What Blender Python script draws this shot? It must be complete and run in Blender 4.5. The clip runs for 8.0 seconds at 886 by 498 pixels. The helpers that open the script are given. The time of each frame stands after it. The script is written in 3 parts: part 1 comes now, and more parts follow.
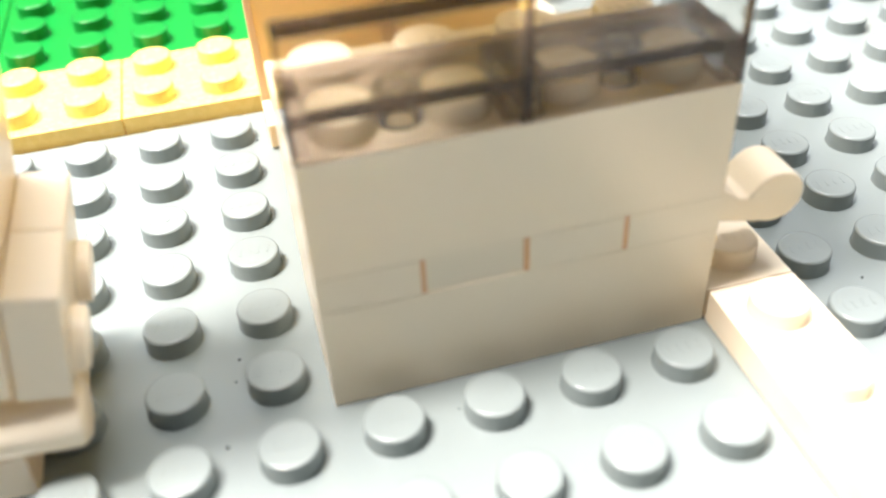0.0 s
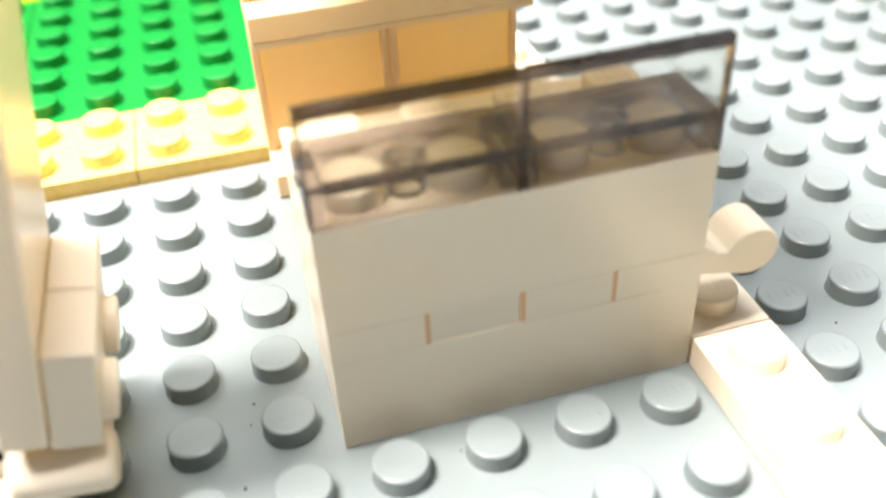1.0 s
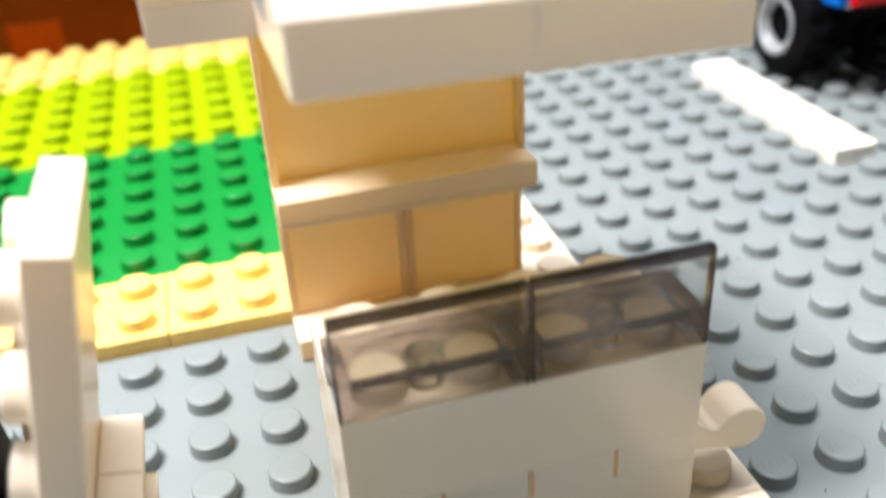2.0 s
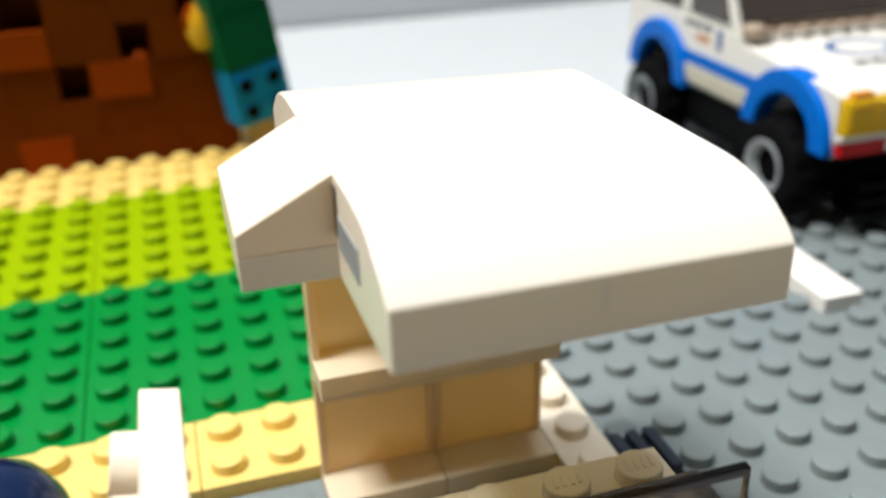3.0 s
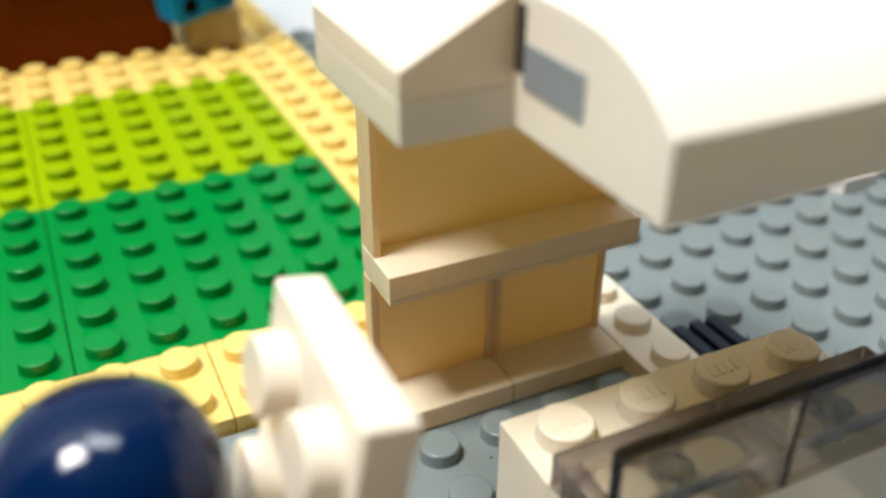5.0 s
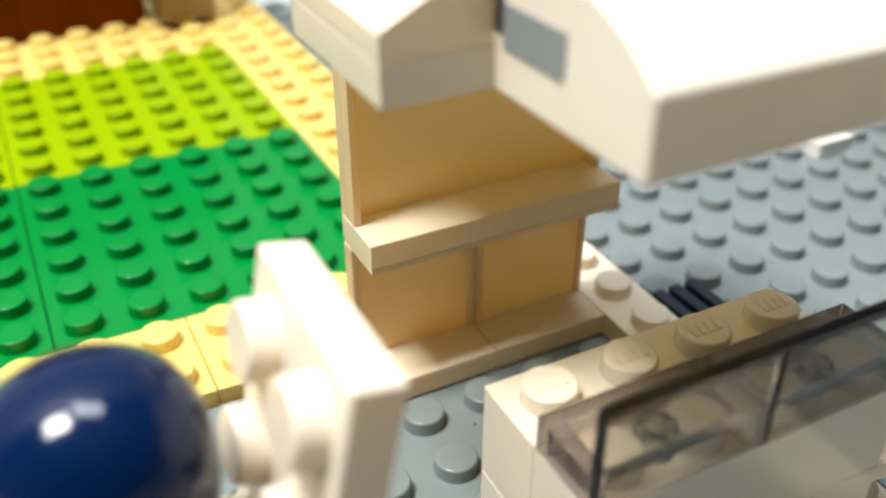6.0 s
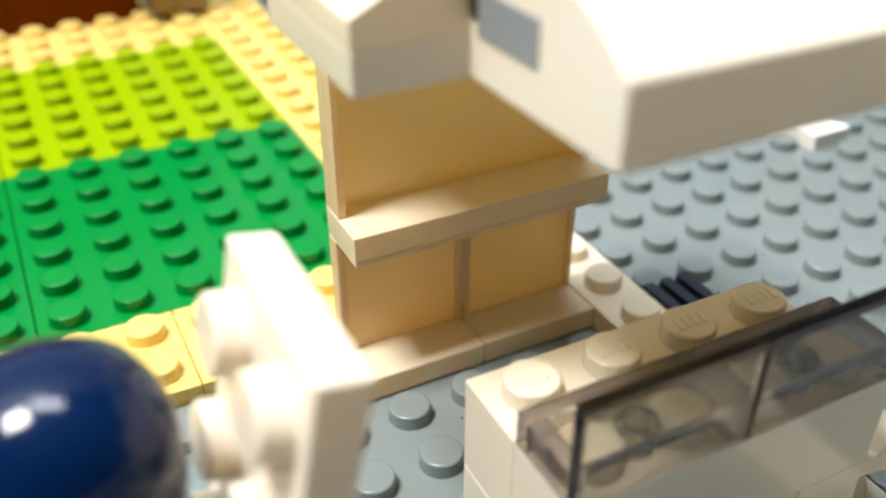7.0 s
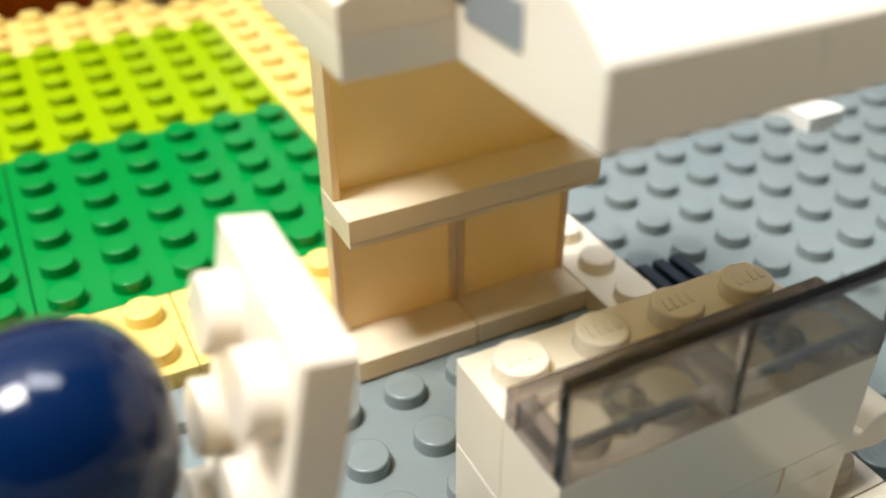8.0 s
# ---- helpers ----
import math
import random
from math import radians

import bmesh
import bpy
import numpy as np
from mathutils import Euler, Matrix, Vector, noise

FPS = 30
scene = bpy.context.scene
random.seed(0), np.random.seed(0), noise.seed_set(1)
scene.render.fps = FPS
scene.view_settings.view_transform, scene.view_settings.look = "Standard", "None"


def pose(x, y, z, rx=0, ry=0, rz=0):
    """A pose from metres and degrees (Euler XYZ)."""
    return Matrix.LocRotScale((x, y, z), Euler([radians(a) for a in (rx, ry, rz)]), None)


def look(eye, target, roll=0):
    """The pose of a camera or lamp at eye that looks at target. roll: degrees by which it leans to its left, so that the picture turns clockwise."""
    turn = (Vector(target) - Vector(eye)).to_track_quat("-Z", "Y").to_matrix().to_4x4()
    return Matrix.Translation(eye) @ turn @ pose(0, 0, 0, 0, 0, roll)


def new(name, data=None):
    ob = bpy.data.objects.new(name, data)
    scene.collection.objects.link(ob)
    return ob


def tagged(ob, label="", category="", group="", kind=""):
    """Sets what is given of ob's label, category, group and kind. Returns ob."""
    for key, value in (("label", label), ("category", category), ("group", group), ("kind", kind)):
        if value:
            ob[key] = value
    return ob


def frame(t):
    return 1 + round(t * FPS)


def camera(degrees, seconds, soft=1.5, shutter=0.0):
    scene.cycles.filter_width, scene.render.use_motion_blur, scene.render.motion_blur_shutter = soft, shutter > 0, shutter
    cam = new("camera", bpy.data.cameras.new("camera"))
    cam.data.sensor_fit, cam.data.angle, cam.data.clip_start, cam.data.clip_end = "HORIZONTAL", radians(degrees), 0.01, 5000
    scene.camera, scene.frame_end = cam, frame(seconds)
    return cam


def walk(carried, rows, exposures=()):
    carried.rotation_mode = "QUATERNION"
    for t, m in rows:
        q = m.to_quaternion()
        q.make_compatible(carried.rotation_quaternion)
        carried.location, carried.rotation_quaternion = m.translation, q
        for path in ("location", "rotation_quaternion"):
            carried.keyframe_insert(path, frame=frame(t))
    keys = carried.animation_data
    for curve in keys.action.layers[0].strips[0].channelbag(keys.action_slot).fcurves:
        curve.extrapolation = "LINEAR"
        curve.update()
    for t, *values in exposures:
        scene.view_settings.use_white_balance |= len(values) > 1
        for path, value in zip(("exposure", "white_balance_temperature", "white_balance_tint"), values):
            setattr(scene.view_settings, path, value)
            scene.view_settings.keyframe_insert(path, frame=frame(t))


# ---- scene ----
cam = camera(52.0, 8.0, soft=1.8, shutter=0.5)
# seconds, eye, target and roll, in centimetres
PATH = [
    (0, (-0.222, -4.960, 5.436), (0.139, -3.440, 4.187), -3.60),
    (0.5, (-0.286, -5.134, 5.671), (0.085, -3.614, 4.424), -3.36),
    (1, (-0.346, -5.203, 5.982), (0.041, -3.659, 4.770), -3.41),
    (1.5, (-0.343, -5.316, 6.280), (0.068, -3.701, 5.174), -3.29),
    (2, (-0.460, -5.479, 6.967), (-0.036, -3.800, 5.959), -3.50),
    (2.2, (-0.667, -5.526, 7.375), (-0.217, -3.827, 6.420), -2.69),
    (3.3, (-1.337, -4.734, 8.645), (-0.773, -3.030, 7.763), -0.48),
    (3.5, (-1.516, -4.226, 8.259), (-0.902, -2.544, 7.369), 0.28),
    (4, (-2.137, -3.924, 7.961), (-1.487, -2.261, 7.060), 0.21),
    (4.5, (-2.575, -3.602, 7.840), (-1.872, -1.977, 6.910), 0.19),
    (5, (-2.892, -3.398, 7.379), (-2.155, -1.849, 6.351), 0.21),
    (6.5, (-2.935, -3.412, 7.280), (-2.165, -1.914, 6.202), 0.07),
    (7, (-2.737, -3.410, 7.234), (-1.976, -1.913, 6.147), -0.06),
    (7.5, (-2.680, -3.472, 7.286), (-1.920, -1.989, 6.180), -0.08),
    (8, (-2.705, -3.541, 7.278), (-1.956, -2.060, 6.161), -0.26),
]
cam.data.dof.use_dof = True
cam.data.dof.focus_distance = 0.090
cam.data.dof.aperture_fstop = 21.0
EXPOSURES = [(0.0, 1.12, 6800, 16), (1.0, 1.12, 6750, 16), (1.5, 1.10, 6600, 14), (2.0, 0.47, 6500, 18), (2.2, 0.05, 6500, 16), (3.3, -0.39, 6350, 12), (4.0, -0.44, 6350, 12), (5.0, -0.38, 6350, 11), (6.5, -0.10, 6400, 11), (8.0, -0.09, 6400, 11)]
walk(cam, [(t, look([c * 0.01 for c in e], [c * 0.01 for c in g], r)) for t, e, g, r in PATH], EXPOSURES)

# ---- world and lights ----
K = 0.01   # the plan is drawn in centimetres
U = 0.8    # stud pitch
P = 0.323  # plate height
world = bpy.data.worlds.new("room_light")
scene.world = world
world.use_nodes = True
world.node_tree.nodes["Background"].inputs[0].default_value = (0.93, 0.97, 1.0, 1)
world.node_tree.nodes["Background"].inputs[1].default_value = 0.02


def area_lamp(name, eye, target, sx, sy, watts, colour):
    data = bpy.data.lights.new(name, "AREA")
    data.shape, data.size, data.size_y = "RECTANGLE", sx, sy
    data.energy, data.color = watts, colour
    ob = new(name, data)
    ob.matrix_world = look(eye, target)
    return ob


area_lamp("ceiling_lamp", (-0.47, 0.06, 1.25), (0.02, 0.02, 0.02), 0.28, 0.37, 33.0, (1.0, 0.97, 0.92))
area_lamp("ceiling_panel", (0.06, 0.15, 1.30), (0.02, 0.02, 0.02), 0.50, 0.22, 9.5, (0.95, 0.98, 1.0))


# ---- materials ----
def plastic(name, colour, rough=0.22, vary=0.05, bump=0.05, spec=0.5, thin=0.0):
    m = bpy.data.materials.new(name)
    m.use_nodes = True
    nt = m.node_tree
    n, l = nt.nodes, nt.links
    b = n["Principled BSDF"]
    tc = n.new("ShaderNodeTexCoord")
    big, fine = n.new("ShaderNodeTexNoise"), n.new("ShaderNodeTexNoise")
    big.inputs["Scale"].default_value, big.inputs["Detail"].default_value = 90.0, 4.0
    fine.inputs["Scale"].default_value, fine.inputs["Detail"].default_value = 900.0, 3.0
    info = n.new("ShaderNodeObjectInfo")
    mix = n.new("ShaderNodeMix")
    mix.data_type = "RGBA"
    c = colour
    mix.inputs["A"].default_value = (c[0] * (1 - vary), c[1] * (1 - vary), c[2] * (1 - vary), 1)
    mix.inputs["B"].default_value = (min(1, c[0] * (1 + vary)), min(1, c[1] * (1 + vary)), min(1, c[2] * (1 + vary)), 1)
    add = n.new("ShaderNodeMath")
    add.operation = "MULTIPLY_ADD"
    add.inputs[1].default_value = 0.5
    l.new(info.outputs["Random"], add.inputs[0])
    half = n.new("ShaderNodeMath")
    half.operation = "MULTIPLY"
    half.inputs[1].default_value = 0.5
    l.new(big.outputs["Fac"], half.inputs[0])
    l.new(half.outputs[0], add.inputs[2])
    l.new(add.outputs[0], mix.inputs["Factor"])
    l.new(mix.outputs["Result"], b.inputs["Base Color"])
    rr = n.new("ShaderNodeMapRange")
    rr.inputs["To Min"].default_value, rr.inputs["To Max"].default_value = rough * 0.75, rough * 1.4
    l.new(fine.outputs["Fac"], rr.inputs["Value"])
    l.new(rr.outputs["Result"], b.inputs["Roughness"])
    bp = n.new("ShaderNodeBump")
    bp.inputs["Strength"].default_value, bp.inputs["Distance"].default_value = bump, 0.0002
    l.new(fine.outputs["Fac"], bp.inputs["Height"])
    l.new(bp.outputs["Normal"], b.inputs["Normal"])
    for t in (big, fine):
        l.new(tc.outputs["Object"], t.inputs["Vector"])
    b.inputs["IOR"].default_value = 1.5
    b.inputs["Specular IOR Level"].default_value = spec
    if thin:
        # light that soaks through the moulded walls comes out amber
        tr, ms = n.new("ShaderNodeBsdfTranslucent"), n.new("ShaderNodeMixShader")
        tr.inputs["Color"].default_value = (0.96, 0.69, 0.15, 1)
        ms.inputs[0].default_value = thin
        l.new(b.outputs[0], ms.inputs[1])
        l.new(tr.outputs[0], ms.inputs[2])
        l.new(ms.outputs[0], n["Material Output"].inputs["Surface"])
    return m


def clear(name, colour, rough=0.05):
    m = bpy.data.materials.new(name)
    m.use_nodes = True
    b = m.node_tree.nodes["Principled BSDF"]
    b.inputs["Base Color"].default_value = (*colour, 1)
    b.inputs["Transmission Weight"].default_value = 1.0
    b.inputs["Roughness"].default_value = rough
    b.inputs["IOR"].default_value = 1.25
    return m


GREY = plastic("light_grey_plastic", (0.188, 0.223, 0.222), 0.2, 0.03)
WHITE = plastic("warm_white_plastic", (0.90, 0.83, 0.67), 0.2, 0.03, thin=0.20)
ROOF = plastic("hollow_warm_white_plastic", (0.98, 0.925, 0.81), 0.2, 0.03, thin=0.20)
BRIGHT = plastic("bright_white_plastic", (0.95, 0.885, 0.74), 0.2, 0.03, thin=0.22)
TILEWHITE = plastic("white_plastic", (0.86, 0.83, 0.76), 0.2, 0.03)
# White plastic too; amber glow and warm bounced light sit in these base colours.
PANEL = plastic("thin_white_plastic_amber_glow", (0.91, 0.79, 0.53), 0.2, 0.04, thin=0.42)
SHELF = plastic("white_shelf_plastic_warm_bounce", (0.92, 0.82, 0.62), 0.2, 0.03, thin=0.28)
TAN = plastic("tan_plastic", (0.86, 0.65, 0.19), 0.25, 0.03, thin=0.15)
GLOW_TAN = plastic("glow_tan_plastic", (0.72, 0.42, 0.20), 0.3, 0.05)
GREEN = plastic("green_plastic", (0.0, 0.198, 0.03), 0.2, 0.04, spec=0.3)
LIME = plastic("lime_plastic", (0.25, 0.36, 0.0), 0.3, 0.04, spec=0.12)
BROWN = plastic("reddish_brown_plastic", (0.122, 0.0245, 0.0014), 0.6, 0.12, spec=0.02)
RUST = plastic("dark_orange_plastic", (0.25, 0.038, 0.001), 0.5, 0.08, spec=0.03)
BLACK = plastic("black_plastic", (0.0025, 0.0025, 0.003), 0.4, 0.1, spec=0.06)
RUBBER = plastic("black_rubber", (0.0025, 0.0025, 0.003), 0.6, 0.1, bump=0.3, spec=0.05)
NAVY = plastic("navy_plastic", (0.0008, 0.0105, 0.048), 0.11, 0.05, spec=0.35)
BLUE = plastic("blue_plastic", (0.0005, 0.125, 0.53), 0.25, 0.05, spec=0.08)
AZURE = plastic("azure_plastic", (0.003, 0.22, 0.52), 0.3, 0.06, spec=0.12)
DARKGREEN = plastic("dark_green_plastic", (0.0, 0.10, 0.04), 0.3, 0.06, spec=0.08)
YELLOW = plastic("yellow_plastic", (0.62, 0.33, 0.008), 0.25, 0.05)
RED = plastic("red_plastic", (0.55, 0.004, 0.005), 0.2, 0.05, spec=0.25)
PINK = plastic("pink_plastic", (0.75, 0.16, 0.25), 0.25, 0.05)
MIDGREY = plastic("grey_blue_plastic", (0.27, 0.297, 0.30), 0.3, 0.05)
HUB = plastic("silver_grey_plastic", (0.25, 0.275, 0.29), 0.25, 0.05)
SMOKE = clear("smoke_clear_plastic", (0.77, 0.758, 0.73), 0.1)
SMOKE_FLOOR = clear("smoke_frosted_plastic_floor", (0.87, 0.855, 0.825), 0.22)
SMOKE_EDGE = clear("smoke_clear_plastic_edge", (0.11, 0.09, 0.088))
SMOKE_RIM = clear("smoke_clear_plastic_rim", (0.34, 0.30, 0.29))
AMBER = plastic("amber_clear_plastic", (0.80, 0.52, 0.005), 0.15, 0.1, spec=0.3, thin=0.3)
CARGLASS_AND_SHADE = plastic("tinted_window_and_shade_plastic", (0.05, 0.04, 0.035), 0.08, 0.1)
PAPER = plastic("white_table_laminate", (0.49, 0.52, 0.53), 0.5, 0.03, bump=0.1)
WALLPAINT = plastic("white_wall_paint", (0.5, 0.53, 0.56), 0.8, 0.03, bump=0.2)
WARMWALL = plastic("brown_bounce_wall", (0.15, 0.085, 0.042), 0.6, 0.1, bump=0.2)
FLOORBOARD = plastic("brown_floor_vinyl", (0.12, 0.07, 0.04), 0.5, 0.1, bump=0.1)
INK = plastic("printed_ink", (0.03, 0.04, 0.06), 0.3, 0.1)
INKBLUE = plastic("printed_blue_ink", (0.03, 0.10, 0.28), 0.3, 0.1)


# ---- mesh helpers, all in centimetres ----
def box(bm, x0, y0, z0, x1, y1, z1, bev=0.014, m=None):
    t = bmesh.new()
    bmesh.ops.create_cube(t, size=1.0)
    for v in t.verts:
        v.co = Vector(((x0 + x1) / 2 + v.co.x * (x1 - x0), (y0 + y1) / 2 + v.co.y * (y1 - y0), (z0 + z1) / 2 + v.co.z * (z1 - z0)))
    if bev:
        bmesh.ops.bevel(t, geom=t.edges[:], offset=bev, segments=2, affect="EDGES", profile=0.5)
    merge(bm, t, m)


def merge(bm, t, m=None):
    if m is not None:
        t.transform(m)
    copy = {v: bm.verts.new(v.co) for v in t.verts}
    for f in t.faces:
        g = bm.faces.new([copy[v] for v in f.verts])
        g.material_index = f.material_index
    t.free()


def lathe(bm, profile, n=24, m=None, cap=True):
    """Rings of (radius, height) turned about z."""
    t = bmesh.new()
    rings = [[t.verts.new((r * math.cos(2 * math.pi * i / n), r * math.sin(2 * math.pi * i / n), z)) for i in range(n)] for r, z in profile]
    for a, b in zip(rings, rings[1:]):
        for i in range(n):
            t.faces.new((a[i], a[(i + 1) % n], b[(i + 1) % n], b[i]))
    if cap:
        t.faces.new(rings[-1])
        t.faces.new(rings[0][::-1])
    merge(bm, t, m)


def tube_ring(bm, r0, r1, h, n=28, m=None):
    """A ring standing on z = 0: inner radius r0, outer r1, height h."""
    lathe(bm, [(r0, 0), (r1, 0), (r1, h), (r0, h), (r0, 0)], n, m, cap=False)


def extrude(bm, outline, a, b, axis="x", bev=0.0, m=None):
    """A closed outline in the two other axes, drawn out from a to b along axis."""
    t = bmesh.new()
    put = {"x": lambda p, q, s: (s, p, q), "y": lambda p, q, s: (p, s, q), "z": lambda p, q, s: (p, q, s)}[axis]
    lo = [t.verts.new(put(p, q, a)) for p, q in outline]
    hi = [t.verts.new(put(p, q, b)) for p, q in outline]
    k = len(outline)
    t.faces.new(lo[::-1])
    t.faces.new(hi)
    for i in range(k):
        t.faces.new((lo[i], lo[(i + 1) % k], hi[(i + 1) % k], hi[i]))
    bmesh.ops.recalc_face_normals(t, faces=t.faces[:])
    if bev:
        sharp = [e for e in t.edges if e.calc_face_angle(0) > 0.5]
        bmesh.ops.bevel(t, geom=sharp, offset=bev, segments=2, affect="EDGES", profile=0.5)
    merge(bm, t, m)


def stud(bm, x, y, z, r=0.24, h=0.18, n=20, marks=False, m=None):
    at = Matrix.Translation((x, y, z))
    at = at if m is None else m @ at
    e = 0.03
    t = bmesh.new()
    prof = [(r + 0.012, -0.004), (r, 0.012), (r, h - e), (r - e * 0.3, h - e * 0.3), (r - e, h)]
    rings = [[t.verts.new((q * math.cos(2 * math.pi * i / n), q * math.sin(2 * math.pi * i / n), w)) for i in range(n)] for q, w in prof]
    for a, b in zip(rings, rings[1:]):
        for i in range(n):
            t.faces.new((a[i], a[(i + 1) % n], b[(i + 1) % n], b[i]))
    t.faces.new(rings[-1])
    merge(bm, t, at)
    if marks:
        for i in range(4):
            c = (i - 1.5) * 0.085
            w = 1.0 if marks is True else marks
            extrude(bm, [(c - 0.022 * w, -0.05 * w), (c + 0.008 * w, -0.05 * w), (c + 0.028 * w, 0.05 * w), (c - 0.004, 0.05 * w)], h - 0.002, h + 0.0032 * w ** 3, "z", m=at)


def weigh_normals(data):
    """Large faces stay flat, and only the small bevels between them are shaded round."""
    face_n = [p.normal.copy() for p in data.polygons]
    area = [p.area for p in data.polygons]
    at = [[] for v in data.vertices]
    for p in data.polygons:
        for v in p.vertices:
            at[v].append(p.index)
    out = []
    for p in data.polygons:
        n = face_n[p.index]
        for v in p.vertices:
            s = Vector((0, 0, 0))
            for q in at[v]:
                if n.dot(face_n[q]) > 0.68:
                    s += face_n[q] * area[q]
            out.append(s.normalized() if s.length > 0 else n)
    data.normals_split_custom_set(out)


def mesh_object(name, bm, materials):
    bm.transform(Matrix.Scale(K, 4))
    data = bpy.data.meshes.new(name)
    bm.to_mesh(data)
    bm.free()
    for f in data.polygons:
        f.use_smooth = True
    if len(data.polygons) < 15000:
        weigh_normals(data)
    else:
        data.set_sharp_from_angle(angle=radians(32))
    for m in materials if isinstance(materials, (list, tuple)) else [materials]:
        data.materials.append(m)
    return new(name, data)


def part(name, bm, material, parent, label=""):
    ob = mesh_object(name, bm, material)
    ob.parent = parent
    ob.matrix_parent_inverse = Matrix.Translation(-parent.location)
    return tagged(ob, label) if label else ob


def thing(name, x, y, z, label, category):
    """An Empty at the thing's base, for its parts."""
    ob = new(name)
    ob.location = (x * K, y * K, z * K)
    ob.empty_display_size = 0.005
    return tagged(ob, label, category)


STUD_MESH = {}


def stud_mesh(material, marks, n):
    """One shared mesh for all alike studs, standing on its own origin."""
    key = (material.name, marks, n)
    if key not in STUD_MESH:
        bm = bmesh.new()
        stud(bm, 0, 0, 0, marks=marks, n=n)
        ob = mesh_object("stud", bm, material)
        STUD_MESH[key] = ob.data
        bpy.data.objects.remove(ob)
    return STUD_MESH[key]


def stud_part(parent, x, y, z, material, marks=False, n=18):
    ob = new("stud", stud_mesh(material, marks, n))
    ob.location = (x * K, y * K, z * K)
    ob.parent = parent
    return ob


def plate(name, x0, y0, nx, ny, z, material, label, category, group="", h=P, marks=False, n=18, bev=0.014):
    """A studded plate nx by ny studs, with its corner at stud x0, y0."""
    bm = bmesh.new()
    g = 0.007
    box(bm, x0 * U + g, y0 * U + g, z + 0.003, (x0 + nx) * U - g, (y0 + ny) * U - g, z + h, bev)
    ob = tagged(mesh_object(name, bm, material), label, category, group)
    for i in range(nx):
        for j in range(ny):
            stud_part(ob, (x0 + i + 0.5) * U, (y0 + j + 0.5) * U, z + h, material, marks, n)
    return ob


# ---- the room and the table ----
def slab(name, x0, y0, z0, x1, y1, z1, material, label, category):
    bm = bmesh.new()
    box(bm, x0, y0, z0, x1, y1, z1, 0)
    return tagged(mesh_object(name, bm, material), label, category, kind="structure")


TABLE_Z = -0.12
TOP_Z = TABLE_Z + P   # top of the plates that lie on the table beside the baseplate
FLOOR_Z, CEILING_Z = -75.0, 165.0
table = slab("table_top", -34, -26, TABLE_Z - 2.0, 50, 34, TABLE_Z, PAPER, "plain white laminate table top under the bricks", "table top")
for x in (-31, 43):
    for y in (-23, 27):
        leg = bmesh.new()
        box(leg, x, y, FLOOR_Z, x + 4, y + 4, TABLE_Z - 2.003, 0.2)
        part("table_leg", leg, PAPER, table)
slab("wall_north", -220, 34.2, FLOOR_Z, 240, 42, CEILING_Z, WALLPAINT, "plain white painted wall behind the table", "wall")
# Unseen south wall, made dark brown to cut and warm the bounced light.
slab("wall_south", -220, -310, FLOOR_Z, 240, -302, CEILING_Z, WARMWALL, "unseen plain wall, brown to warm its bounced light", "wall")
slab("wall_west", -228, -310, FLOOR_Z, -220.2, 42, CEILING_Z, WALLPAINT, "plain white painted wall of the room", "wall")
slab("wall_east", 240.2, -310, FLOOR_Z, 248, 42, CEILING_Z, WALLPAINT, "plain white painted wall of the room", "wall")
slab("floor", -228, -310, FLOOR_Z - 8, 248, 42, FLOOR_Z - 0.2, FLOORBOARD, "plain brown floor of the room", "floor")
slab("ceiling", -228, -310, CEILING_Z + 0.2, 248, 42, CEILING_Z + 8, WALLPAINT, "plain white painted ceiling of the room", "ceiling")

# ---- grey baseplate ----
def baseplate(x0, y0, nx, ny):
    bm = bmesh.new()
    x1, y1 = (x0 + nx) * U, (y0 + ny) * U
    extrude(bm, [(x0 * U, y0 * U), (x1, y0 * U), (x1, y1), (4 * U + 0.01, y1), (4 * U + 0.01, 6.55), (2 * U, 6.55), (2 * U, 4.93), (x0 * U, 4.93)], TABLE_Z, 0, "z", 0.01)
    ob = tagged(mesh_object("baseplate", bm, GREY), "light grey studded building baseplate lying on the table", "baseplate", kind="structure")
    rest = bmesh.new()
    far = 0
    for i in range(nx):
        for j in range(ny):
            x, y = (x0 + i + 0.5) * U, (y0 + j + 0.5) * U
            if covered(x, y):
                continue
            if -4 < x < 11 and -3 < y < 10:
                stud_part(ob, x, y, 0, GREY, x < 7 and y < 8, 28)
            else:
                stud(rest, x, y, 0, n=14)
                far += 1
    if far:
        tagged(part("far_studs", rest, GREY, ob), kind="stuff")
    return ob


def covered(x, y):
    """Whether a plate or a brick hides this stud of the baseplate."""
    i, j = x / U, y / U
    return (i < 2 and j > 6) or (i < 4 and j > 8) or (0 < i < 4 and (0 < j < 2 or 5 < j < 6)) or (4 < i < 5 and -8 < j < 12) or (5 < i < 6 and 4 < j < 5) or (12 < i < 13 and 8 < j < 15)


baseplate(-28, -24, 50, 48)

# ---- tan, green and lime plates, on the table behind the baseplate's edge ----
BACK = 0.17 / U
for x0 in (-10, -6, -2):
    plate("tan_plate", x0, 6 + BACK, 4, 2, TABLE_Z, TAN, "tan two by four studded plate beside the baseplate", "plate", "tan plates", n=24)
for y0 in (8, 14, 20):
    plate("tan_plate", 2, y0 + BACK, 2, 6 if y0 < 20 else 8, TABLE_Z, TAN, "tan studded plate beside the grass plates", "plate", "tan plates")
